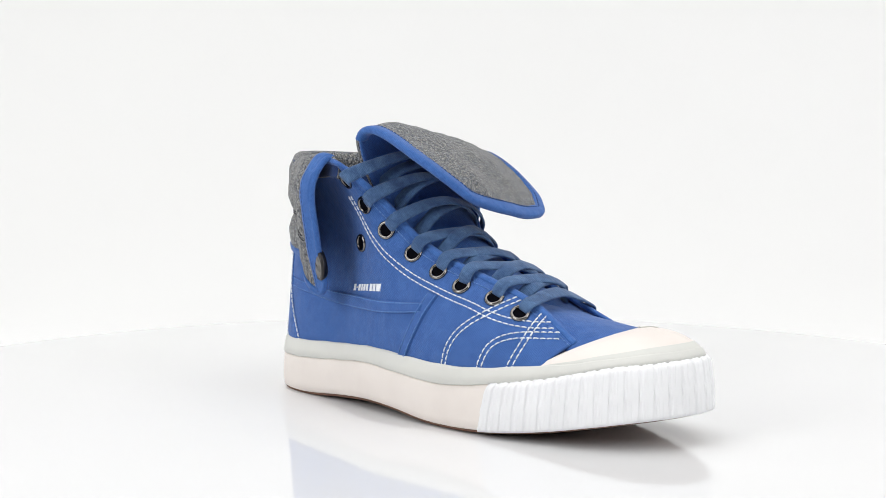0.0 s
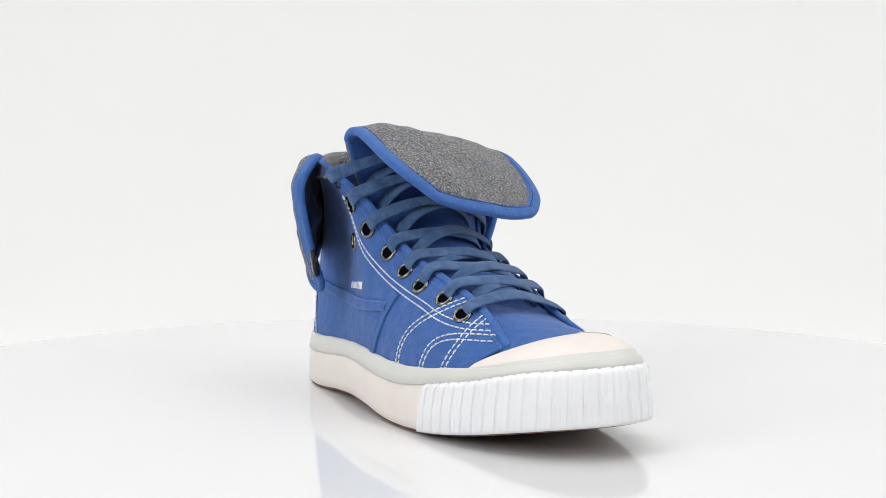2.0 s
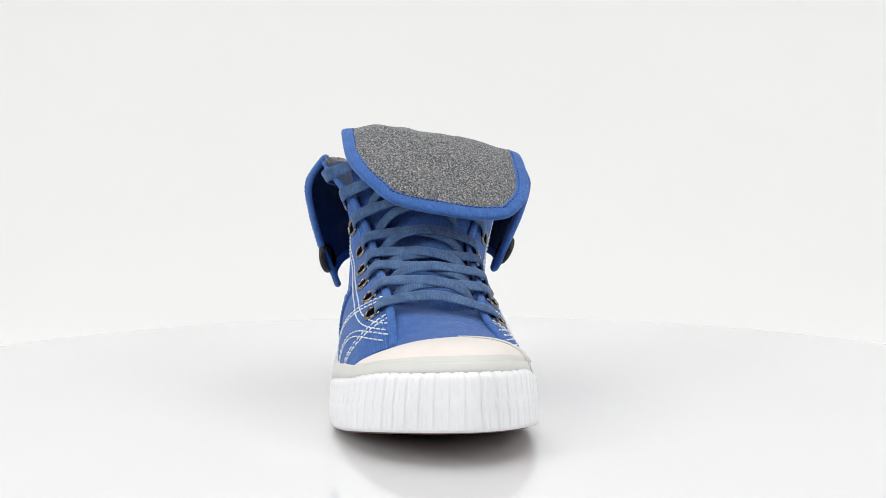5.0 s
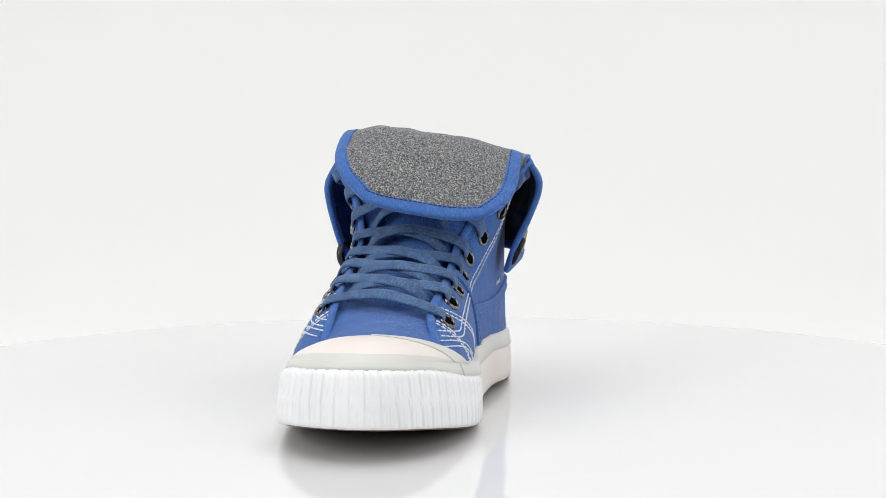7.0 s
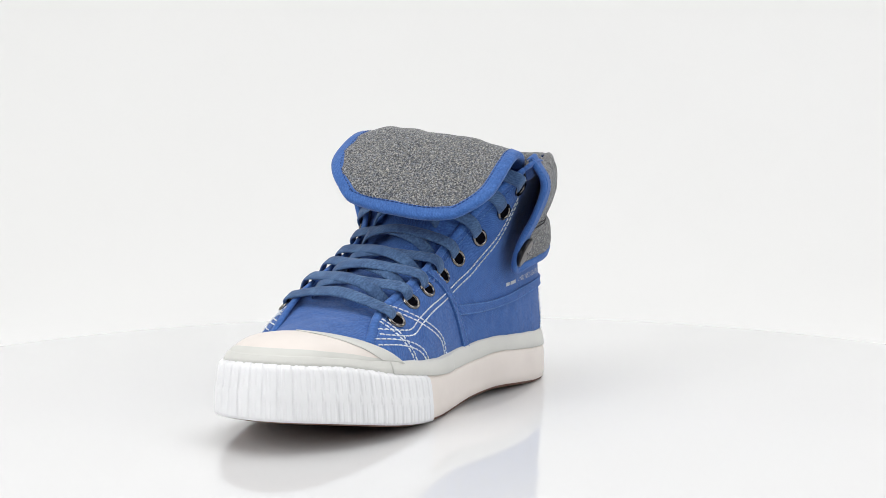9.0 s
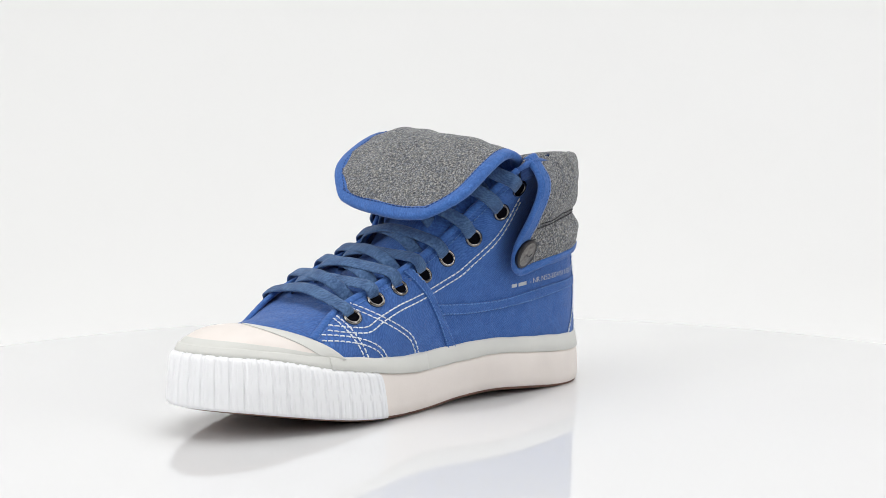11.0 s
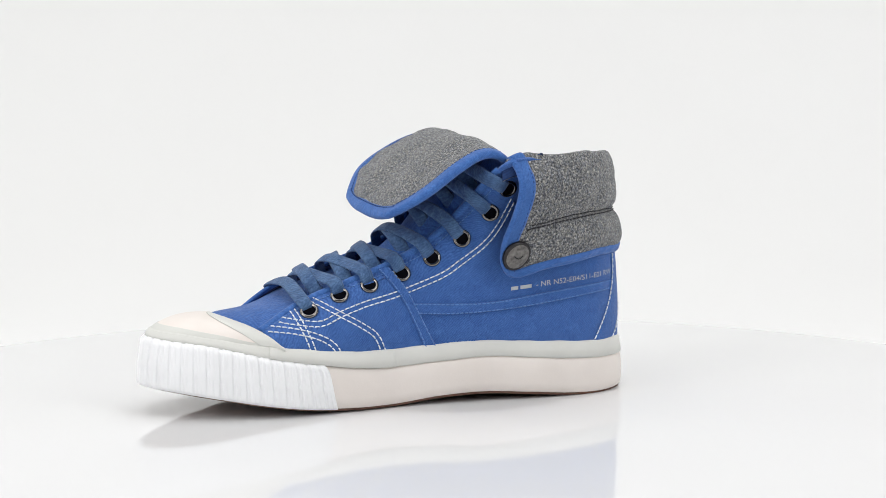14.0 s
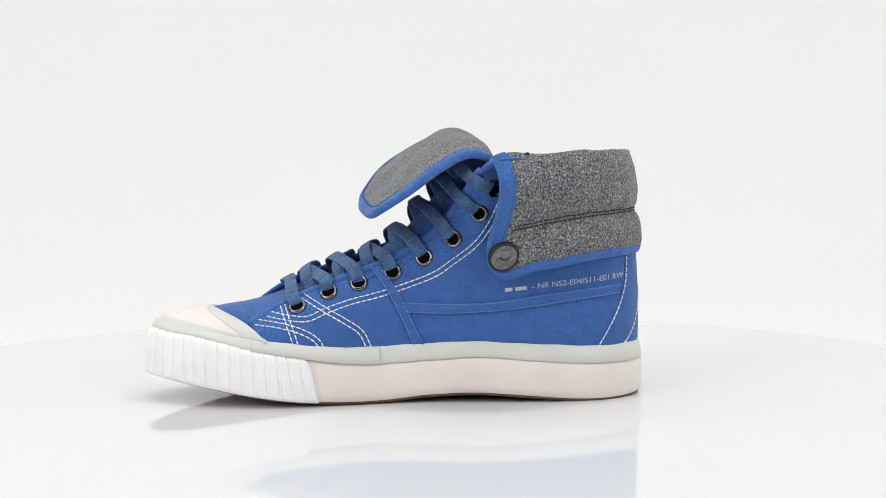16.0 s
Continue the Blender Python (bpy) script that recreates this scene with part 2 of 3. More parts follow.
_n = np.stack([-_t[:, 1], _t[:, 0]], 1)
OUT_N = _n / np.linalg.norm(_n, axis=1, keepdims=True)
OUT_N *= np.sign((OUT_N * (OUTLINE - OUTLINE.mean(0))).sum(1).mean())


def along(x, rows):
    """A height in metres at x, through rows of (x, height) in millimetres."""
    r = np.array(rows, float)
    xs = np.asarray(x) / MM
    i = np.clip(np.searchsorted(r[:, 0], xs) - 1, 0, len(r) - 2)
    m = np.gradient(r[:, 1], r[:, 0])
    h = r[i + 1, 0] - r[i, 0]
    u = np.clip((xs - r[i, 0]) / h, 0, 1)
    a, b = r[i, 1], r[i + 1, 1]
    return ((2 * u ** 3 - 3 * u ** 2 + 1) * a + (u ** 3 - 2 * u ** 2 + u) * h * m[i] + (3 * u ** 2 - 2 * u ** 3) * b + (u ** 3 - u ** 2) * h * m[i + 1]) * MM


def uneven(x, mm):
    """The slight wander of a hand-laid rubber edge."""
    return mm * MM * (np.sin(np.asarray(x) * 118) + 0.6 * np.sin(np.asarray(x) * 287 + 1.3))


def z_bottom(x):
    return along(x, [(0, 1.5), (15, 0.2), (60, 0.3), (85, 2.4), (115, 4.2), (140, 3.2), (165, 0.8), (190, 0.6), (215, 2.2), (240, 5.5), (265, 10), (285, 13.4), (302, 15.8)])


def z_line(x):
    return along(x, [(0, 21), (60, 22), (90, 24.5), (112, 25.8), (140, 24.4), (173, 22.6), (204, 25.5), (240, 31.5), (270, 38), (302, 42.5)]) + uneven(x + 0.011, 0.12)


def z_band(x):
    return along(x, [(0, 31.5), (60, 32), (105, 34.6), (144, 34), (176, 32.4), (204, 34), (233, 37), (270, 42.5), (302, 47)]) + uneven(x, 0.22)


def toe_lean(x, z):
    """How far the toe's side draws in with its height."""
    u = np.clip((x - 0.20) / 0.06, 0, 1)
    return u * u * (3 - 2 * u) * 0.10 * np.clip(z - 0.012, 0, 0.05)


def ring(profile, closed=True, idx=None):
    """Outline swept by rows of (outward offset, height function)."""
    o, n = (OUTLINE, OUT_N) if idx is None else (OUTLINE[idx], OUT_N[idx])
    rows = []
    for off, zf in profile:
        z = zf(o[:, 0])
        rows.append(np.c_[o + n * (off * MM - toe_lean(o[:, 0], z))[:, None], z])
    return np.stack(rows, 1)


def blend(f0, f1, w, add=0.0):
    return lambda x: f0(x) * (1 - w) + f1(x) * w + add * MM


def ring_mesh(name, profile, mat, parent, label="", caps=True):
    g = ring(profile)
    nu, nv = g.shape[:2]
    f = []
    for i in range(nu):
        j = (i + 1) % nu
        for k in range(nv - 1):
            f.append((i * nv + k, i * nv + k + 1, j * nv + k + 1, j * nv + k))
    verts = list(g.reshape(-1, 3))
    if caps:
        f.append(tuple(i * nv for i in range(nu)))
        f.append(tuple(i * nv + nv - 1 for i in range(nu))[::-1])
    return mesh_ob(name, verts, f, mat, parent, label)


def outline_at(x, side):
    """The outline's index at x; side +1 or -1."""
    ok = (OUT_N[:, 1] * side > -0.2)
    return int(np.argmin(np.abs(OUTLINE[:, 0] - x * MM) + (~ok) * 10))


# the upper: from the foxing's top edge to the eyestay and collar line
BASE_X = [(238, -1), (215, -1), (190, -1), (165, -1), (140, -1), (120, -1), (98, -1), (68, -1), (33, -1), None,
          (36, 1), (70, 1), (100, 1), (120, 1), (140, 1), (165, 1), (190, 1), (215, 1), (237, 1)]
EDGE = [(243, -34, 47), (219, -33.5, 64), (190, -33.5, 75), (163, -34, 84), (140, -35, 96), (122, -42.5, 115), (103, -58, 135), (76, -48.5, 136.5),
        (43, -31, 136.5), (15.5, 3, 142.5), (42.5, 42.5, 141), (80, 57, 138), (111, 60, 135), (125, 35.5, 112), (142, 22.5, 92), (164, 20.5, 80),
        (190, 18.8, 70), (217, 15.8, 59), (241, 21.5, 46)]
LOWER = [1, 1.5, 2, 2, 1, -2, -7, -11, -4, 3, 0, -3, -4, -1, 1, 2, 2, 1.5, 1]
UPPER = [2, 3.5, 5, 4.5, 3, 0, -19, -21, -11, -2, -6, -13, -12, 0, 3, 4.5, 5, 3.5, 2]
NS, NV = 361, 81


def upper_surface():
    i0 = [int(np.argmin(OUTLINE[:, 0])) if b is None else outline_at(*b) for b in BASE_X]
    base, nrm = [], []
    for i in i0:
        x, y = OUTLINE[i] - OUT_N[i] * 3.2 * MM
        base.append((x, y, z_band(OUTLINE[i, 0]) - 4 * MM))
        nrm.append((*OUT_N[i], 0))
    # between the knots the base follows the outline itself
    steps = np.array([i0[0]] + [0] * (len(i0) - 1), float)
    for k in range(1, len(i0)):
        d = (i0[k] - i0[k - 1] + 360) % 720 - 360
        steps[k] = steps[k - 1] + d
    pos = np.interp(np.linspace(0, len(i0) - 1, NS), range(len(i0)), steps)
    pos = np.convolve(np.pad(pos, 6, mode="edge"), np.ones(13) / 13, "valid")
    i = np.floor(pos).astype(int)
    fr = (pos - i)[:, None]
    o = OUTLINE[i % 720] * (1 - fr) + OUTLINE[(i + 1) % 720] * fr
    n = OUT_N[i % 720] * (1 - fr) + OUT_N[(i + 1) % 720] * fr
    b = np.c_[o - n * 3.2 * MM, z_band(o[:, 0]) - 4 * MM]
    n = np.c_[n, np.zeros(NS)]
    e = knots(EDGE, NS) * MM
    lo = knots([(v,) for v in LOWER], NS) * MM
    up = knots([(v,) for v in UPPER], NS) * MM
    d = e - b
    c1 = b + d * np.array([0.10, 0.10, 0.38]) + n * lo
    c2 = b + d * np.array([0.50, 0.50, 0.76]) + n * up
    v = np.linspace(0, 1, NV)[None, :, None]
    return (1 - v) ** 3 * b[:, None] + 3 * (1 - v) ** 2 * v * c1[:, None] + 3 * (1 - v) * v * v * c2[:, None] + v ** 3 * e[:, None]


UP = upper_surface()
UPN = normals(UP)
if (UPN[NS // 2, NV // 2, 0]) > 0:
    UPN = -UPN
MID = NS // 2


def on_upper(side, xz, lift=0.0):
    """Points of the upper's outer face over (x, z) in millimetres on one side, lifted off it; and the normals there."""
    sl = slice(0, MID + 1) if side < 0 else slice(MID, NS)
    g, n = UP[sl], UPN[sl]
    nv = g.shape[1]
    flat, fn = g.reshape(-1, 3), n.reshape(-1, 3)
    du, dv = np.gradient(g, axis=0).reshape(-1, 3), np.gradient(g, axis=1).reshape(-1, 3)
    q = np.asarray(xz, float).reshape(-1, 2) * MM
    pts, nrm = [], []
    for x, z in q:
        k = int(np.argmin((flat[:, 0] - x) ** 2 + (flat[:, 2] - z) ** 2))
        a = np.array([[du[k, 0], dv[k, 0]], [du[k, 2], dv[k, 2]]])
        r = np.array([x - flat[k, 0], z - flat[k, 2]])
        if abs(np.linalg.det(a)) > 1e-10:
            w = np.clip(np.linalg.solve(a, r), -1.5, 1.5)
        else:
            w = np.zeros(2)
        pts.append(flat[k] + du[k] * w[0] + dv[k] * w[1] + fn[k] * lift * MM)
        nrm.append(fn[k])
    return np.array(pts), np.array(nrm)


def dashes(path, nrm, length, gap, half_w, half_h, shift=0.0):
    """Stitches along a path: small rounded threads with gaps."""
    s = np.r_[0, np.cumsum(np.linalg.norm(np.diff(path, axis=0), axis=1))]
    out, a = [], shift * MM
    while a + length * MM < s[-1]:
        w = np.linspace(a, a + length * MM, 4)
        p = np.stack([np.interp(w, s, path[:, j]) for j in range(3)], 1)
        u = np.stack([np.interp(w, s, nrm[:, j]) for j in range(3)], 1)
        p[0] -= u[0] * half_h * MM * 0.8
        p[-1] -= u[-1] * half_h * MM * 0.8
        out.append(sweep(p, u, half_w * MM, half_h * MM, 6))
        a += (length + gap) * MM
    return out


def stitch_line(side, pts, mat, parent, name="stitching", double=0.0, lift=0.3, length=2.5, gap=0.85, half_w=0.4, half_h=0.4):
    """One or two rows of stitches on the upper along a smooth line of (x, z)."""
    line = spline(pts, 60)
    pieces = []
    t = np.gradient(line, axis=0)
    t /= np.linalg.norm(t, axis=1, keepdims=True)
    across = np.stack([-t[:, 1], t[:, 0]], 1)
    for k, off in enumerate((-double / 2, double / 2) if double else (0.0,)):
        p, n = on_upper(side, line + across * off, lift)
        pieces += dashes(p, n, length, gap, half_w, half_h, 0.7 * k)
    return merged(name, pieces, mat, parent)


def strip(name, side, low, high, mat, parent, lift=0.9, n=40, label=""):
    """A flat piece of cloth sewn on the upper between two lines of (x, z)."""
    a, b = spline(low, n), spline(high, n)
    rows = []
    for w, h in ((0, -0.4), (0.0, lift * 0.7), (0.06, lift), (0.35, lift), (0.65, lift), (0.94, lift), (1.0, lift * 0.7), (1, -0.4)):
        rows.append(on_upper(side, a * (1 - w) + b * w, h)[0])
    g = np.stack(rows, 1)
    nu, nv = g.shape[:2]
    f = [(i * nv + k, (i + 1) * nv + k, (i + 1) * nv + k + 1, i * nv + k + 1) for i in range(nu - 1) for k in range(nv - 1)]
    f += [tuple(range(nv)), tuple((nu - 1) * nv + k for k in range(nv))]
    return mesh_ob(name, g.reshape(-1, 3), f, mat, parent, label)


EYELETS = {1: [(213.9, 55), (196.2, 62.9), (179.2, 68.1), (160, 74.1), (141.8, 82.3), (126.3, 93.3), (113.3, 108), (106, 121.5)],
           -1: [(215, 60.3), (198.2, 66.8), (177.4, 71.9), (160.5, 78.4), (142, 87.1), (125.4, 99.3), (112, 112.8), (101.5, 126)]}


def sole(shoe):
    out = ring_mesh("outsole", [(-9, blend(z_bottom, z_line, 0, 0.0)), (-2.5, blend(z_bottom, z_line, 0, 0.0)), (-1.4, blend(z_bottom, z_line, 0, 0.5)), (-1.4, blend(z_bottom, z_line, 0, 2.6)), (-8, blend(z_bottom, z_line, 0, 2.6))],
                    OUTSOLE, shoe, "dark reddish-brown rubber outsole")
    mid = ring_mesh("midsole", [(-7, blend(z_bottom, z_line, 0, 1.6)), (-1.0, blend(z_bottom, z_line, 0, 1.6)), (-0.3, blend(z_bottom, z_line, 0, 2.1)),
                                (0.2, blend(z_bottom, z_line, 0.3)), (0.1, blend(z_bottom, z_line, 0.7)), (-0.3, blend(z_bottom, z_line, 0.93)), (-0.8, z_line), (-6, z_line)],
                    CREAM, shoe, "smooth cream rubber midsole")
    fox = ring_mesh("foxing_strip", [(-6, blend(z_line, z_band, 0.02)), (-0.5, blend(z_line, z_band, 0.02)), (0.1, blend(z_line, z_band, 0.08)),
                                     (-0.5, blend(z_line, z_band, 0.5)), (-1.4, blend(z_line, z_band, 0.9)), (-1.9, z_band), (-6, z_band)],
                    STRIP, shoe, "pale grey rubber foxing strip")
    # the strip's end laps over itself beside the arch
    a, b = outline_at(240, 1), outline_at(168, 1)
    lap = np.arange(min(a, b), max(a, b) + 1)
    g = ring([(-0.2, blend(z_line, z_band, 0.03)), (0.75, blend(z_line, z_band, 0.08)), (0.15, blend(z_line, z_band, 0.5)), (-0.75, blend(z_line, z_band, 0.9)), (-1.6, blend(z_line, z_band, 0.99))], idx=lap)
    n0 = normals(g)[len(lap) // 2, 2, 1]
    sheet("foxing_lap", g, (1.0 if n0 > 0 else -1.0) * MM, STRIP, shoe, "overlapping end of the foxing strip")
    # ribbed bumper round the toe
    i_b, i_a = outline_at(203, 1), outline_at(203, -1)
    n = (i_a - i_b) % 720
    count, per = 34, 26
    k = count * per + 1
    u = np.linspace(0, 1, k)
    rows = 15
    g = np.zeros((k, rows, 3))
    for r, v in enumerate(np.linspace(0, 1, rows)):
        # the ends lean forward and round off towards the top
        lean = 0.022 * v + 0.008 * max(0, (v - 0.8) / 0.2) ** 2
        pos = i_b + n * (u + lean * (np.exp(-u / 0.12) - np.exp(-(1 - u) / 0.12)))
        i = np.floor(pos).astype(int)
        fr = (pos - i)[:, None]
        o = OUTLINE[i % 720] * (1 - fr) + OUTLINE[(i + 1) % 720] * fr
        nn = OUT_N[i % 720] * (1 - fr) + OUT_N[(i + 1) % 720] * fr
        ph = (u * count) % 1.0
        ridge = np.clip(ph / 0.13, 0, 1) * np.clip((0.86 - ph) / 0.13, 0, 1)
        ridge = ridge * ridge * (3 - 2 * ridge) - 0.38 * np.exp(-((ph - 0.50) / 0.045) ** 2)
        fade = min(1, (1 - v) / 0.07) * min(1, v / 0.06 + 0.2)
        tie = 1.0 if rows // 2 - 1 <= r <= rows // 2 else 0.0
        off = 1.2 + fade * np.maximum(0.72 * ridge, 0.86 * tie * (ph > 0.45)) - 0.9 * (v > 0.97) + 0.5 * math.sin(math.pi * v)
        off *= np.clip(np.minimum(u, 1 - u) / 0.006, 0.05, 1)
        x = o[:, 0]
        z = z_bottom(x) * (1 - v) + (z_line(x) + (0.3 + 0.4 * ridge) * MM) * v + 1.2 * MM * (1 - v)
        g[:, r] = np.c_[o + nn * (off * MM - toe_lean(x, z))[:, None], z]
    sheet("toe_bumper", g[::-1], 3.0 * MM, WHITE, shoe, "ribbed white rubber toe bumper")


def forefoot(shoe):
    # vamp under the lacing and behind the toe cap
    ea, eb = UP[:70, -1], UP[-70:, -1]
    g = []
    for x in np.linspace(0.170, 0.268, 40):
        xe = min(x, 0.2405)
        oa, ob = np.argsort(ea[:, 0]), np.argsort(eb[:, 0])
        ya, za = np.interp(xe, ea[oa, 0], ea[oa, 1]) - 5 * MM, np.interp(xe, ea[oa, 0], ea[oa, 2]) - 4.5 * MM
        yb, zb = np.interp(xe, eb[ob, 0], eb[ob, 1]) + 5 * MM, np.interp(xe, eb[ob, 0], eb[ob, 2]) - 4.5 * MM
        u = np.linspace(-1, 1, 41)
        side = za * (1 - u) / 2 + zb * (1 + u) / 2 - max(0, x - 0.2405) * 0.35
        crown = along(x, [(150, 80), (180, 69), (205, 63), (225, 58.5), (243, 55.2), (258, 53), (264, 51.5), (275, 46)])
        z = side + (crown - (za + zb) / 2 + max(0, x - 0.2405) * 0.35) * (1 - np.abs(u) ** 2.4)
        g.append(np.c_[np.full(41, x), (ya + yb) / 2 + (yb - ya) / 2 * u, z])
    sheet("vamp", np.array(g), 1.5 * MM, BLUE, shoe, "smooth blue canvas vamp", back=SHADED_LINING)
    # toe cap: from the bumper's top edge back to an arched rear edge
    i_b, i_a = outline_at(233, 1), outline_at(232, -1)
    n = (i_a - i_b) % 720
    pos = (i_b + np.linspace(0, n, 121)).astype(int) % 720
    front = OUTLINE[pos] - OUT_N[pos] * (2.2 * MM + toe_lean(OUTLINE[pos, 0], z_band(OUTLINE[pos, 0])))[:, None]
    rear = spline([(229.5, 37.5, 34.5), (237.5, 31, 42), (246, 22, 47.5), (255, 12, 51.3), (261, 0, 53.3), (262, -12, 53.5), (257.5, -26, 51.3), (248, -38, 46.5), (239, -48, 41), (231, -54, 35)], 121) * MM
    edge0 = np.c_[front, z_band(front[:, 0]) - 0.3 * MM]

    def dome(w, lift=0.0):
        """The cap's face a part w of the way from the bumper to the rear edge."""
        w = np.broadcast_to(w, (121,))[:, None]
        c = edge0 + (rear - edge0) * np.array([0.34, 0.34, 0.0])
        rise = np.linalg.norm((rear - edge0)[:, :2], axis=1)
        c[:, 2] = edge0[:, 2] + (rear[:, 2] - edge0[:, 2]) * 0.95 + rise * 0.06
        p = (1 - w) ** 2 * edge0 + 2 * w * (1 - w) * c + w * w * rear
        return p + np.array([0, 0, lift * MM])

    cap = np.stack([dome(w) for w in np.linspace(0, 1, 30)], 1)
    sheet("toe_cap", cap[3:-3][::-1], 2.2 * MM, CREAM, shoe, "smooth cream rubber toe cap")
    # thin grey strip above the bumper, and a grey band tapering from the cap's rear corner
    sheet("toe_strip", np.stack([dome(w, 0.45 if 0 < w < 0.2 else 0.15) for w in (-0.02, 0.0, 0.06, 0.12, 0.17, 0.18)], 1)[4:-4][::-1], 1.6 * MM, STRIP, shoe, "pale grey rubber strip above the bumper")
    reach = np.linalg.norm(rear - edge0, axis=1)
    wide = np.clip(8.5 * MM / reach, 0, 0.9) * (1 - np.clip((np.linspace(0, 1, 121) - 0.2) / 0.3, 0, 1) ** 1.5)
    g = np.stack([dome(1.0 - wide * q, 0.16 if 0 < q < 1 else 0.02) for q in (0, 0.04, 0.25, 0.5, 0.75, 0.96, 1)], 1)
    sheet("cap_rear_band", g[2:60][::-1], 0.4 * MM, STRIP, shoe, "pale grey band along the toe cap's rear corner")


def quarters(shoe):
    sheet("quarter", UP[:MID + 1], -2.2 * MM if np.dot(normals(UP)[MID, 40], UPN[MID, 40]) < 0 else 2.2 * MM, BLUE, shoe, "blue cotton twill quarter panel", back=SHADED_LINING)
    sheet("quarter", UP[MID:], -2.2 * MM if np.dot(normals(UP)[MID, 40], UPN[MID, 40]) < 0 else 2.2 * MM, BLUE, shoe, "blue cotton twill quarter panel", back=SHADED_LINING)
    # eyestay edge piping
    for sl in (slice(0, 117), slice(NS - 117, NS)):
        e, n = UP[sl, -1], UPN[sl, -1]
        merged("edge_stitching", dashes(UP[sl, -9] + UPN[sl, -9] * 0.25 * MM, UPN[sl, -9], 1.8, 0.8, 0.3, 0.25), BLUE_THREAD, shoe)
        band("eyestay_piping", e - n * 0.5 * MM, n, 2.4 * MM, 1.5 * MM, BINDING, shoe)
    for side in (1, -1):
        # sewn strips: the upright behind the eyelets and the long side band
        if side > 0:
            up0 = [(142, 32), (150, 47.5), (158, 64), (166.5, 77.5)]
            up1 = [(149, 32), (155.5, 47), (163.5, 63), (172.5, 76)]
            b0 = [(152, 51), (130, 50.3), (104, 51.8), (75, 55.1), (46, 59.2), (27.5, 61)]
            b1 = [(155.5, 57.3), (130, 56.4), (107, 57), (79, 61), (49, 64.6), (27, 66.5)]
        else:
            up0 = [(140.5, 32), (148, 47), (154, 58), (159.5, 68)]
            up1 = [(147, 32), (155.5, 48), (161, 58), (166, 66.5)]
            b0 = [(157, 57), (135, 55), (112, 54.2), (76, 55), (50, 59), (30, 62)]
            b1 = [(158, 62), (128, 61), (98, 61.2), (70, 62), (48, 65), (29, 67.5)]
        strip("side_strip", side, up0, up1, BLUE, shoe, 1.2)
        strip("side_band", side, b0, b1, BLUE, shoe, 1.35)
        for q in (0.1, 0.9):
            for lo, hi in ((up0, up1), (b0, b1)):
                mix = [(a[0] * (1 - q) + c[0] * q, a[1] * (1 - q) + c[1] * q) for a, c in zip(lo, hi)]
                stitch_line(side, mix, BLUE_THREAD, shoe, lift=1.4, length=1.9, gap=0.8, half_w=0.36, half_h=0.3)
        # white double stitching: eyestay line, two loops and a crossing bar
        if side > 0:
            main = [(231, 51), (222, 49.5), (209, 48.5), (198, 53), (183.5, 57.9), (164, 62.8), (139, 71.6), (126.5, 80), (114.5, 90), (107, 101), (101, 116)]
            loop = [(211, 60.8), (198, 53), (187.5, 47), (178.7, 40.6), (173.5, 30)]
            loop2 = [(238, 46.6), (225, 45.2), (212.7, 42), (204, 37), (199.5, 29.5)]
            bar = [(222, 55.5), (219.2, 46), (216.2, 37), (214.5, 29.5)]
        else:
            main = [(232.5, 55), (221, 55.4), (209, 57), (198, 59.6), (187, 63), (167.5, 68), (143.5, 75.8), (128.6, 84), (117, 92.9), (109, 101), (102, 111), (97, 119)]
            loop = [(211, 67.5), (198, 59.6), (190, 54.4), (183.4, 48.4), (178.8, 40.6), (176.5, 30)]
            loop2 = [(237, 50.5), (222, 50.6), (212.5, 48.8), (206, 44.8), (202.5, 38.5), (200, 30)]
            bar = [(225, 60), (224, 53), (223, 47), (220.5, 39.5), (216.5, 30)]
        for line in (main, loop, loop2, bar):
            stitch_line(side, line, THREAD, shoe, double=2.7)
        # heel stay stitching
        stay = [(23.5, 82), (24.8, 67), (30.6, 51), (45, 28)]
        stitch_line(side, stay, THREAD, shoe, lift=1.15)
        stay2 = [(12, 63), (14.5, 50), (20, 38), (29, 28)]
        stitch_line(side, stay2, THREAD, shoe, lift=1.15)
    # heel stay: a raised piece round the back
    g = []
    for v in range(0, 58, 3):
        z = UP[MID, v, 2] / MM
        xb = np.interp(z, [30, 40, 50, 66, 82, 110], [42, 34.5, 29.5, 24, 23, 22]) * MM
        ja = next(j for j in range(MID, 0, -1) if UP[j, v, 0] > xb)
        jb = next(j for j in range(MID, NS) if UP[j, v, 0] > xb)
        row = []
        for q in np.linspace(0, 1, 61):
            i = ja + (jb - ja) * q
            j = int(math.floor(i))
            fr = i - j
            p = UP[j, v] * (1 - fr) + UP[min(j + 1, NS - 1), v] * fr
            row.append(p + UPN[j, v] * (0.8 if 0.01 < q < 0.99 else 0.0) * MM)
        g.append(row)
    g = np.array(g)
    nu, nv = g.shape[:2]
    f = [(i * nv + k, i * nv + k + 1, (i + 1) * nv + k + 1, (i + 1) * nv + k) for i in range(nu - 1) for k in range(nv - 1)]
    mesh_ob("heel_stay", g.reshape(-1, 3), f, BLUE, shoe, "blue canvas heel stay")


def frame_at(p, n, x_hint=(1, 0, 0)):
    """A pose at p with z along n."""
    z = Vector(n).normalized()
    x = Vector(x_hint)
    x = (x - z * x.dot(z)).normalized()
    y = z.cross(x)
    m = Matrix((x, y, z)).transposed().to_4x4()
    m.translation = Vector(p)
    return m


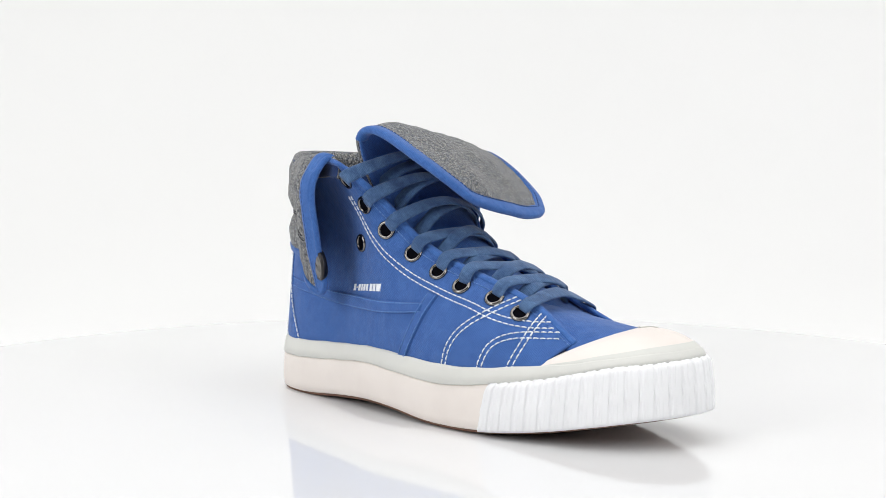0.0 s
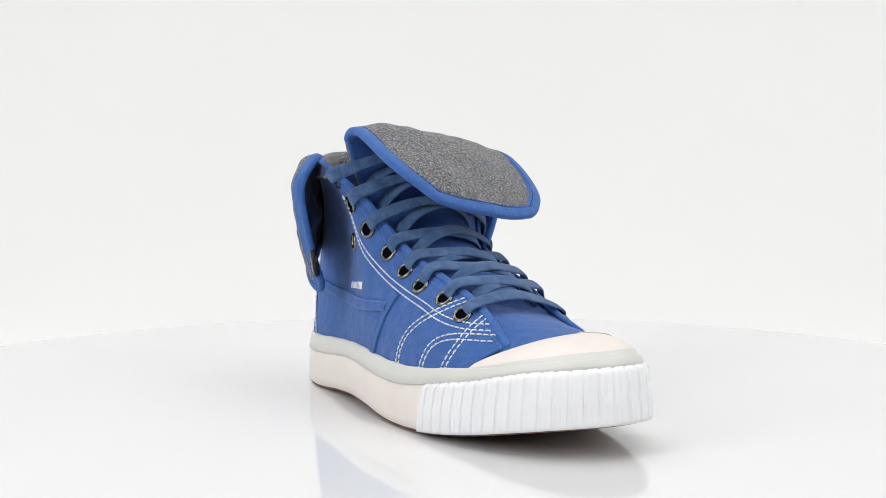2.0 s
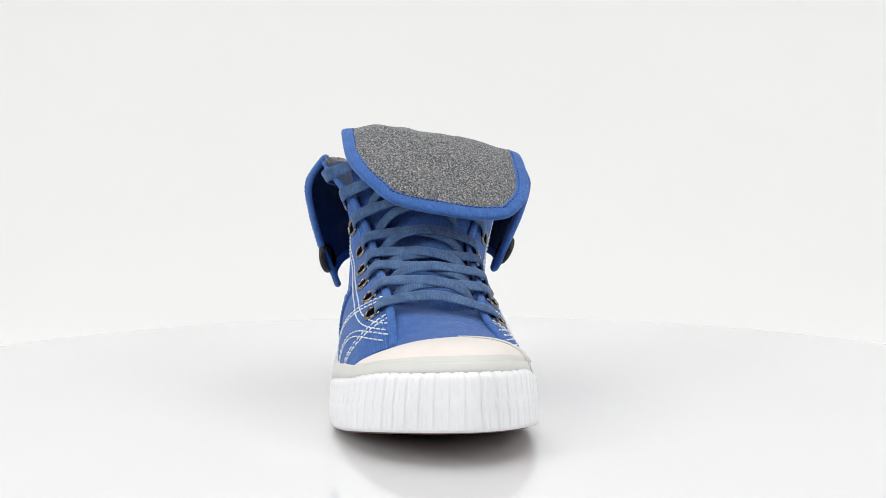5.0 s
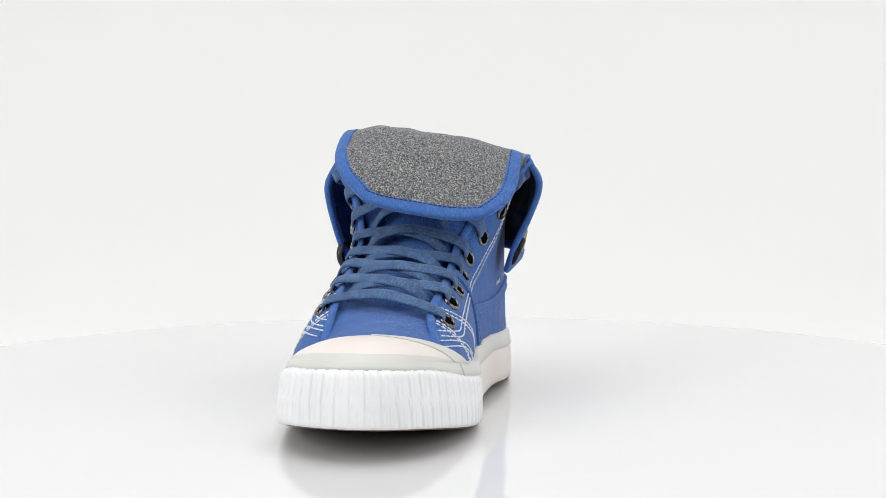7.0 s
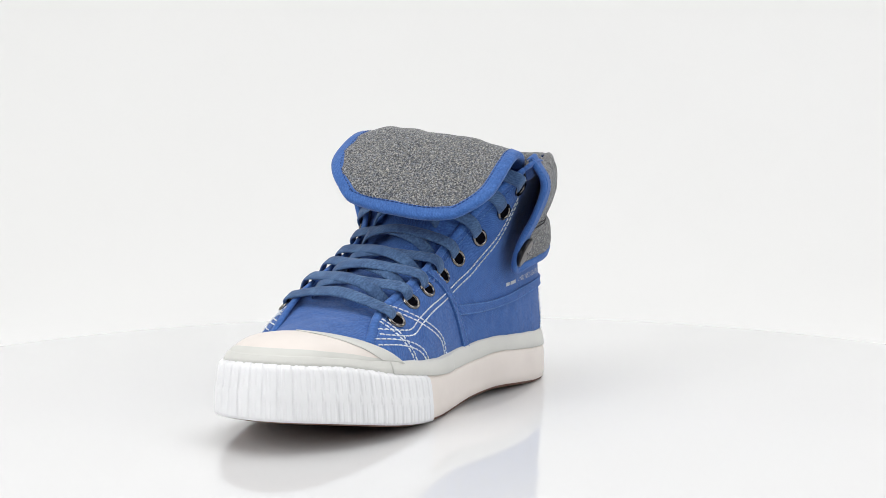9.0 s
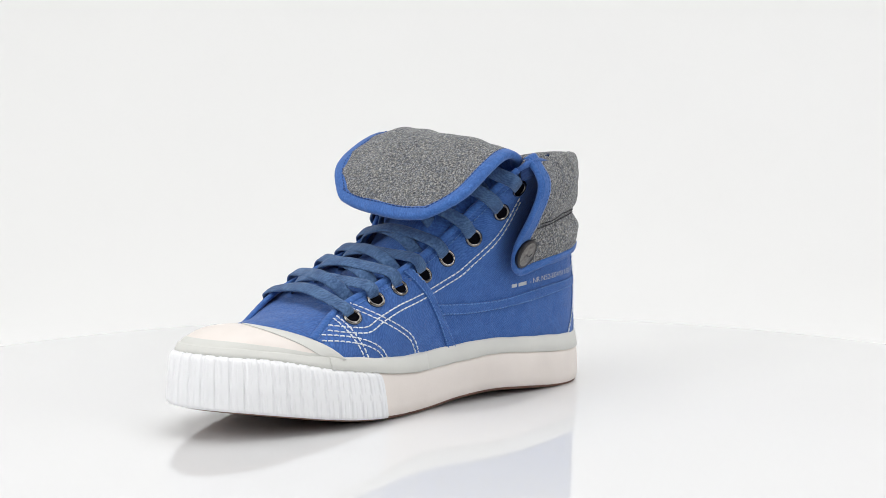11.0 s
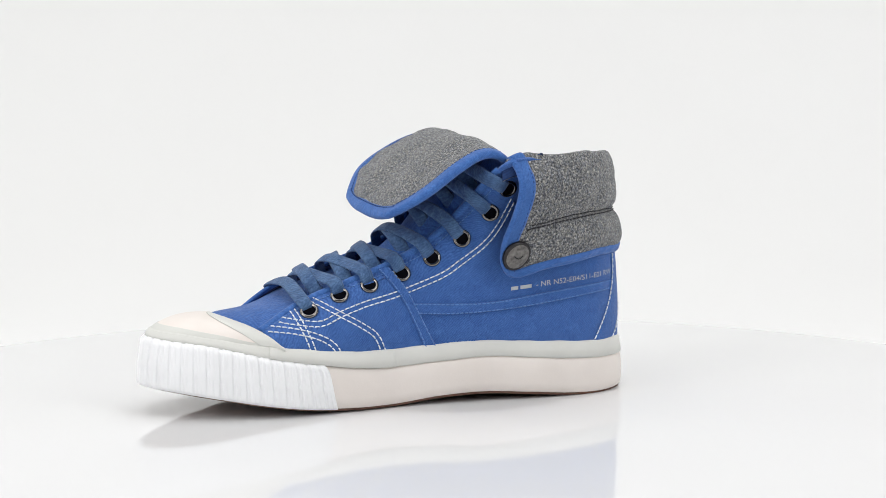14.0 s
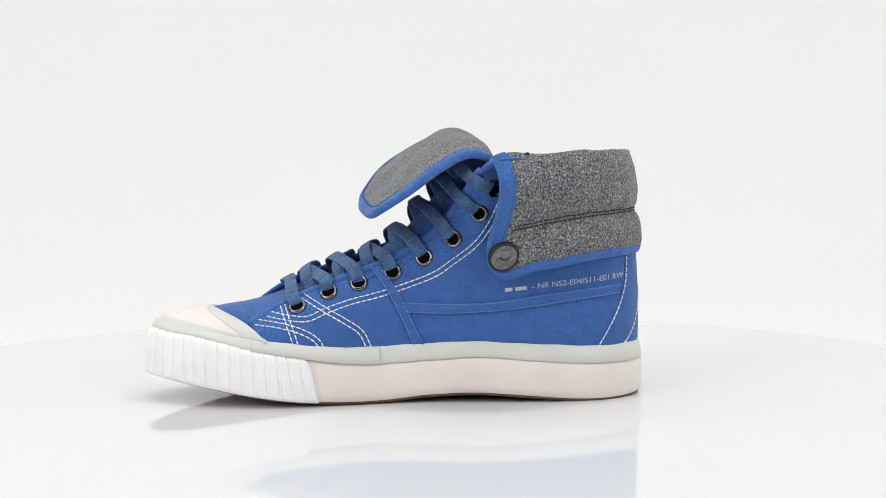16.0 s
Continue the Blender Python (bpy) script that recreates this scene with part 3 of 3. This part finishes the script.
def eyelets(shoe):
    for side in (1, -1):
        ps, ns = on_upper(side, EYELETS[side], 0.0)
        if side < 0:
            # the spare snap ring on the ankle, hidden by the cuff on the other side
            pr, nr = on_upper(side, [(101.4, 91.2)], 0.0)
            ps, ns = np.r_[ps, pr], np.r_[ns, nr]
        for p, n in zip(ps, ns):
            m = frame_at(p, n)
            ring_ = lathe("eyelet", [(3.2 * MM, -1.0 * MM), (3.25 * MM, 0.5 * MM), (3.5 * MM, 1.1 * MM), (4.2 * MM, 1.4 * MM), (4.9 * MM, 1.0 * MM), (5.25 * MM, 0.2 * MM), (5.1 * MM, -0.4 * MM)],
                          m, STEEL, shoe, "gunmetal lace eyelet")
            # flat black disc in place of the shaded opening inside the ring
            lathe("hole_shade_disc", [(3.22 * MM, 0.22 * MM), (0.3 * MM, 0.2 * MM)], m, HOLE_SHADE, ring_)


# the laces: (side it leaves, eyelet) -> over the edge into the other side's eyelet
def lace_path(side, i, lower):
    """From under the edge beside the lower eyelet of the other side, over the tongue, over this side's edge into eyelet i."""
    p, n = on_upper(side, [EYELETS[side][i]], 0)
    p, n = p[0], n[0]
    e = UP[:MID + 1, -1] if side < 0 else UP[MID:, -1]
    en = UPN[:MID + 1, -1] if side < 0 else UPN[MID:, -1]
    o = UP[MID:, -1] if side < 0 else UP[:MID + 1, -1]
    k = int(np.argmin(np.linalg.norm(e - p, axis=1)))
    edge, eno = e[k], en[k]
    p = p + (edge - p) / np.linalg.norm(edge - p) * 2.0 * MM
    a, b = EYELETS[-side][lower], EYELETS[-side][i]
    q, _ = on_upper(-side, [(a[0] * 0.55 + b[0] * 0.45, a[1] * 0.55 + b[1] * 0.45)], 0)
    k2 = int(np.argmin(np.linalg.norm(o - q[0], axis=1)))
    return p, n, edge, eno, o[k2]


def laces(shoe, tongue_top):
    up_hint = Vector((0.55, 0, 0.83))
    for i in range(8):
        for side in (1, -1):
            if i == 0 and side < 0:
                continue
            if i == 0:
                p, n, edge, en, far = lace_path(1, 0, 0)
                p2, n2, edge2, en2, _ = lace_path(-1, 0, 0)
                mid = (edge + edge2) / 2 + np.array([0.5, 0, 6.5]) * MM
                ctrl = [p - n * 2.0 * MM, p + n * 1.6 * MM + (edge - p) * 0.15, edge + en * 2.2 * MM, mid, edge2 + en2 * 2.2 * MM, p2 + n2 * 1.6 * MM + (edge2 - p2) * 0.15, p2 - n2 * 2.0 * MM]
                nr = [n, n, en, np.array(up_hint), en2, n2, n2]
            else:
                p, n, edge, en, far = lace_path(side, i, i - 1)
                back = 3.0 if (side > 0) == (i % 2 == 0) else 1.4
                bump = np.array([0.5, 0, 0.85])
                chord = edge * 0.5 + far * 0.5
                high = max(np.linalg.norm(tongue_top(chord, bump) - chord), 3 * MM) + (back + 3.0 + 1.2 * max(0, i - 3)) * MM
                m0, m1, m2 = (edge * (1 - q) + far * q + bump * high * k for q, k in ((0.27, 0.80), (0.52, 1.0), (0.78, 0.68)))
                ctrl = [p - n * 2.0 * MM, p + n * 1.6 * MM + (edge - p) * 0.15, edge + en * 2.4 * MM + bump * 1.4 * MM, m0, m1, m2, far - bump * 3.0 * MM - (far - edge) * 0.08, far - bump * 9 * MM - (far - edge) * 0.04]
                nr = [n, n, en * 0.7 + np.array(up_hint) * 0.3] + [np.array(up_hint)] * 5
            path = knots(ctrl, 49)
            ups = knots(nr, 49)
            band("lace_strand", path, ups, 3.9 * MM, 0.75 * MM, LACE, shoe, "flat slate-blue woven lace", round_=12, power=3.2)


# the tongue with its flap folded forward
TONGUE_A = [(218, -26, 49), (195, -32, 60), (165, -33, 73), (142, -34, 87), (124, -38, 107), (112, -42, 130), (108.5, -44.5, 145.5), (112, -46, 152.5), (122, -47, 152.5), (137, -47.5, 145), (153.5, -46, 133.5), (166, -39, 122.5)]
TONGUE_C = [(222, -7, 55.5), (201, -2, 67.5), (173, 0, 80), (152, 2, 95), (136, 3, 112), (117, 3, 133), (107, 3, 145), (111.5, 3, 150), (123, 3, 149.5), (144, 3, 137), (162, 3, 121.5), (173, 3, 107.5)]
TONGUE_B = [(218, 12, 47), (195, 17, 58), (165, 19, 70), (142, 21, 83), (125, 33, 101), (114, 45, 119), (107.5, 50, 130), (111, 53, 137), (122, 53.5, 138), (137, 53.5, 130), (154, 51.5, 117), (167, 45, 108)]


def tongue_grid(nv=100, nu=41):
    a, c, b = knots(TONGUE_A, nv) * MM, knots(TONGUE_C, nv) * MM, knots(TONGUE_B, nv) * MM
    u = np.linspace(-1, 1, nu)[:, None, None]
    # the lip's corners are rounded off
    lip = np.clip((np.linspace(0, 1, nv) - 0.86) / 0.14, 0, 1)[None, :, None]
    u = u * (1 - np.where(u < 0, 0.28 * lip ** 2.6, 0.17 * lip ** 3.5))
    return c[None] + (b - a)[None] / 2 * u + ((a + b) / 2 - c)[None] * np.abs(u) ** 2.2


def tongue(shoe):
    g = tongue_grid()
    n = normals(g)
    if n[20, 10, 2] < 0:
        n = -n
    # wavy folds of the soft jersey on the turned-over part
    nu, nv = g.shape[:2]
    for i in range(nu):
        for j in range(nv):
            w = min(1, max(0, (j / nv - 0.55) / 0.1))
            g[i, j] += n[i, j] * MM * w * (1.9 * noise.noise(Vector(g[i, j] * 42)) + 0.8 * noise.noise(Vector(g[i, j] * 120)))
    t = 1.2 * MM
    sign = 1 if np.dot(normals(g)[20, 10], n[20, 10]) > 0 else -1
    face = sheet("tongue", g, sign * t, BLUE, shoe, "blue canvas tongue folded forward over the laces")
    lining = sheet("tongue_lining", g - n * t * 1.02, sign * 2.2 * MM, GREY, face, "grey melange jersey lining, turned outwards")
    e = np.concatenate([g[0, 56:], g[1:-1, -1], g[-1, 56:][::-1]])
    en = np.concatenate([n[0, 56:], n[1:-1, -1], n[-1, 56:][::-1]])
    inward = np.concatenate([np.repeat(g[20:21, 56:], 1, 0)[0] - g[0, 56:], g[1:-1, -6] - g[1:-1, -1], (g[20, 56:] - g[-1, 56:])[::-1]])
    inward /= np.linalg.norm(inward, axis=1, keepdims=True)
    path = e - en * 1.9 * MM + inward * 2.6 * MM
    k = 7
    path = np.stack([np.convolve(np.pad(path[:, j], k // 2, mode="edge"), np.ones(k) / k, "valid") for j in range(3)], 1)
    band("tongue_binding", path, en, 4.1 * MM, 2.35 * MM, BINDING, face, "blue cotton binding", round_=14, power=3.2)
    row = path + inward * 2.6 * MM - en * 2.4 * MM
    merged("binding_stitching", dashes(row, -en, 1.8, 0.9, 0.36, 0.35), NAVY_THREAD, face)


# the collar turned down as a cuff
def cuff(shoe):
    k0, k1 = 122, 241
    idx = np.linspace(k0, k1, 125)
    s = np.linspace(-1, 1, len(idx))

    def column(i):
        j = int(math.floor(i))
        fr = i - j
        return UP[j] * (1 - fr) + UP[min(j + 1, NS - 1)] * fr, UPN[j, -6]

    cols = [column(i) for i in idx]
    e = np.array([c[0][-1] for c in cols])
    en = np.array([c[1] for c in cols]) * np.array([1, 1, 0])
    en /= np.linalg.norm(en, axis=1, keepdims=True)
    heel_out = np.clip(1 - np.abs(s) / 0.55, 0, 1)
    z_low = np.interp(s, [-1, -0.96, -0.9, -0.8, -0.6, -0.4, 0, 0.4, 0.7, 0.85, 0.93, 0.97, 1], [66.5, 61.5, 61, 66.5, 77, 83, 85.5, 83, 77, 72.5, 71, 72, 77]) * MM
    # how the two front ends stand off the ankle: (z, x, y)
    ends = {-1: np.array([(56, 84.5, -47), (64, 85, -49), (81, 87.5, -56.5), (99, 90, -62.5), (121, 91, -67), (135, 93, -62), (140, 96, -56)]) * MM,
            1: np.array([(60, 103, 43), (70, 105, 46), (88, 109, 52), (103, 106.5, 59.5), (122, 104, 66.5), (136, 107, 62), (140, 108, 58)]) * MM}
    ends = {k: (lambda c: c[np.argsort(c[:, 0])])(spline(v, 80)) for k, v in ends.items()}
    rows = []
    prof = [(-0.02, -3.5, -9), (-0.01, -4.4, -3), (0.0, -2.2, 1.0), (0.0, 1.2, 2.4), (0.025, 3.0, 1.4), (0.07, 5.0, 0.3), (0.15, 6.9, 0), (0.27, 7.9, 0), (0.40, 7.6, 0), (0.51, 6.0, 0),
            (0.58, 3.6, 0), (0.65, 5.8, 0), (0.74, 7.4, 0), (0.84, 7.5, 0), (0.92, 6.6, 0), (1.0, 5.2, 0)]
    for r, (w, off, dz) in enumerate(prof):
        z = e[:, 2] * (1 - max(w, 0)) + z_low * max(w, 0)
        p = np.zeros((len(idx), 3))
        for q in range(len(idx)):
            col = cols[q][0]
            p[q] = [np.interp(z[q], col[:, 2], col[:, 0]), np.interp(z[q], col[:, 2], col[:, 1]), z[q]]
            p[q, :2] += (e[q, :2] - p[q, :2]) * 0.55 * (1 - heel_out[q])
            p[q] += en[q] * (off - min(1, max(0, w) / 0.25) * (3.2 * heel_out[q] + (1.0 if s[q] < 0 else 0.0) * math.sin(math.pi * min(1, abs(s[q]))))) * MM
            side = 1 if s[q] > 0 else -1
            t = ends[side]
            goal = np.array([np.interp(z[q], t[:, 0], t[:, 1]), np.interp(z[q], t[:, 0], t[:, 2]), z[q]])
            goal -= np.array([0.0, side * (6.2 - off if r < 6 else 0) * MM, 0])
            goal[0] -= (1 - abs(s[q])) * 0.075
            k = np.clip((abs(s[q]) - 0.45) / 0.45, 0, 1)
            front = k * k * (3 - 2 * k)
            k = front * min(1, max(0, r - 1) / 3)
            p[q] = p[q] * (1 - k) + goal * k
            p[q, 2] += (dz + (1.8 * front if 2 <= r <= 4 else 0)) * MM
        rows.append(p)
    g = np.stack(rows, 1)
    fine = np.stack([knots(g[i], 64) for i in range(len(idx))], 0)
    for _ in range(3):
        fine[:, 10:-1] = 0.25 * fine[:, 9:-2] + 0.5 * fine[:, 10:-1] + 0.25 * fine[:, 11:]
    for _ in range(3):
        fine[1:-1] = 0.25 * fine[:-2] + 0.5 * fine[1:-1] + 0.25 * fine[2:]
    nrm = normals(fine)
    if nrm[62, 40, 0] > 0:
        nrm = -nrm
    for i in range(fine.shape[0]):
        for j in range(12, 64):
            calm = 0.25 + 0.75 * min(1, min(i, len(idx) - 1 - i) / 18)
            fine[i, j] += nrm[i, j] * MM * calm * (1.9 * noise.noise(Vector(fine[i, j] * 40)) + 0.75 * noise.noise(Vector(fine[i, j] * 120)) + 0.3 * noise.noise(Vector(fine[i, j] * 260)))
    nrm = normals(fine)
    if nrm[62, 40, 0] > 0:
        nrm = -nrm
    sign = 1 if np.dot(normals(fine)[62, 40], nrm[62, 40]) > 0 else -1
    body = sheet("cuff", fine, sign * 2.0 * MM, GREY, shoe, "grey melange jersey cuff turned down over the collar", back=SHADED_LINING)
    # flat binding folded round the front ends and the lower edge, with a rolled rim
    for sl in (slice(0, 7), slice(-7, None)):
        sheet("end_binding", fine[sl, 9:] + nrm[sl, 9:] * 0.7 * MM, sign * 3.4 * MM, BINDING, body, "blue cotton binding")
        c = 5 if sl.start == 0 else -6
        merged("binding_stitching", dashes(fine[c, 21:] + nrm[c, 21:] * 0.6 * MM, nrm[c, 21:], 1.8, 0.8, 0.36, 0.35), NAVY_THREAD, body)
    sheet("lower_binding", fine[:, -4:] + nrm[:, -4:] * 0.72 * MM, sign * 3.4 * MM, BINDING, body, "blue cotton binding")
    path = np.concatenate([fine[0, 9:], fine[1:-1, -1], fine[-1, 9:][::-1]])
    up = np.concatenate([nrm[0, 9:], nrm[1:-1, -1], nrm[-1, 9:][::-1]])
    k = 9
    path = np.stack([np.convolve(np.pad(path[:, j], k // 2, mode="edge"), np.ones(k) / k, "valid") for j in range(3)], 1)
    band("binding_rim", path - up * 0.9 * MM, up, 1.9 * MM, 1.9 * MM, BINDING, body, round_=10)
    # dark double seam round the middle
    for dj, sh in ((43, 0.0), (41, 1.2)):
        seam = fine[8:-8, dj] + nrm[8:-8, dj] * 0.3 * MM
        merged("seam", dashes(seam, nrm[8:-8, dj], 2.6, 0.6, 0.4, 0.4, sh), DARK_THREAD, body, "charcoal seam")
    # snap buttons near the front lower corners
    for side, spot in ((-1, (85, -58, 79)), (1, (101, 53, 83))):
        half = fine[:62] if side < 0 else fine[62:]
        hn = nrm[:62] if side < 0 else nrm[62:]
        d = np.linalg.norm(half[:, 14:] - np.array(spot) * MM, axis=2)
        i, j = np.unravel_index(np.argmin(d), d.shape)
        out = np.array([-0.45, -0.88, -0.15]) if side < 0 else np.array([-0.12, 0.88, -0.42])
        out /= np.linalg.norm(out)
        m = frame_at(half[i, j + 14] + out * (-1.8 if side < 0 else 1.0) * MM, out)
        b = lathe("snap_button", [(8.0 * MM, -2.0 * MM), (8.9 * MM, -0.4 * MM), (9.2 * MM, 0.7 * MM), (8.9 * MM, 1.5 * MM), (8.5 * MM, 1.7 * MM)], m, DARK_STEEL, body, "dark metal snap button", n=40)
        lathe("face", [(8.6 * MM, 1.62 * MM), (8.1 * MM, 1.5 * MM), (6.0 * MM, 2.2 * MM), (3.0 * MM, 2.5 * MM), (0.2 * MM, 2.6 * MM)], m, BUTTON, b, n=40)
        # a worn raised mark on the face
        mark = [m @ Vector((x * MM, y * MM, 2.5 * MM)) for x, y in ((-3.0, -0.8), (-1.0, 0.9), (1.2, 0.4), (3.0, -0.9))]
        band("mark", spline(mark, 30), np.tile(out, (30, 1)), 0.45 * MM, 0.3 * MM, DARK_STEEL, b, round_=6)



def lettering(shoe):
    # the maker's word mark: plain slanted blocks, the last three bolder
    for a, b, h in ((92.0, 94.6, 1.9), (95.4, 96.6, 0.5), (97.4, 99.8, 1.9), (100.6, 102.4, 1.9), (103.2, 105.6, 1.9), (106.4, 108.6, 1.9), (110.6, 113.8, 2.1), (114.4, 117.4, 2.1), (118.0, 122.6, 2.1)):
        low = [(x, 66.0 + (x - 97) * 0.075 - h) for x in (a, b)]
        high = [(x + 0.8, z + 2 * h) for x, z in low]
        strip("logo_block", -1, low, high, LOGO, shoe, 0.28, 4, "white printed mark")
    # printed article line on the other side; the maker's initials as bars
    for a, b in ((97.5, 93.2), (91.8, 84.8)):
        low = [(x, 64.5 + (82 - x) * 0.099) for x in (a, b)]
        strip("print_bar", 1, low, [(x, z + 2.1) for x, z in low], PRINT, shoe, 0.18, 4, "pale printed mark")
    data = bpy.data.curves.new("print", "FONT")
    data.body, data.size = "- NR N52-E04/S11-E01 RW", 1.0
    ob = new("print", data)
    bpy.context.view_layer.update()
    me = bpy.data.meshes.new_from_object(ob.evaluated_get(bpy.context.evaluated_depsgraph_get()))
    co = np.array([v.co[:2] for v in me.vertices])
    faces = [tuple(p.vertices) for p in me.polygons]
    bpy.data.objects.remove(ob)
    u = co / co[:, 0].max()
    x = 82.0 - u[:, 0] * 56.5
    z = 64.5 + u[:, 0] * 5.6 + u[:, 1] * 56.5 * 0.88
    p, n = on_upper(1, np.stack([x, z], 1), 0.3)
    mesh_ob("print", p, faces, PRINT, shoe, "pale printed article number", smooth=False)


def sneaker():
    shoe = new("sneaker")
    tagged(shoe, "blue canvas high-top sneaker with turned-down grey cuff and cream rubber toe", "shoe")
    sole(shoe)
    forefoot(shoe)
    quarters(shoe)
    eyelets(shoe)
    lettering(shoe)
    tongue(shoe)
    cuff(shoe)
    lower = tongue_grid()[:, :52].reshape(-1, 3)

    def tongue_top(p, out):
        """p, raised to the tongue's face along out where it lies under it."""
        o = out / np.linalg.norm(out)
        d = lower - p
        h = d @ o
        k = int(np.argmin(np.linalg.norm(d - h[:, None] * o, axis=1)))
        return p + o * max(h[k], 0)

    laces(shoe, tongue_top)
    return shoe


studio()
TABLE = turntable()
SHOE = sneaker()
HEEL = (-0.1246, -0.0037)


def motions():
    rows, disc = [], []
    for t in TURN:
        a = disc_angle(t)
        c, s = math.cos(radians(a)), math.sin(radians(a))
        disc.append((t, pose(0, 0, 0, 0, 0, a)))
        rows.append((t, pose(c * HEEL[0] - s * HEEL[1], s * HEEL[0] + c * HEEL[1], 0, 0, 0, a - 5.5)))
    walk(TABLE, disc)
    walk(SHOE, rows)


motions()
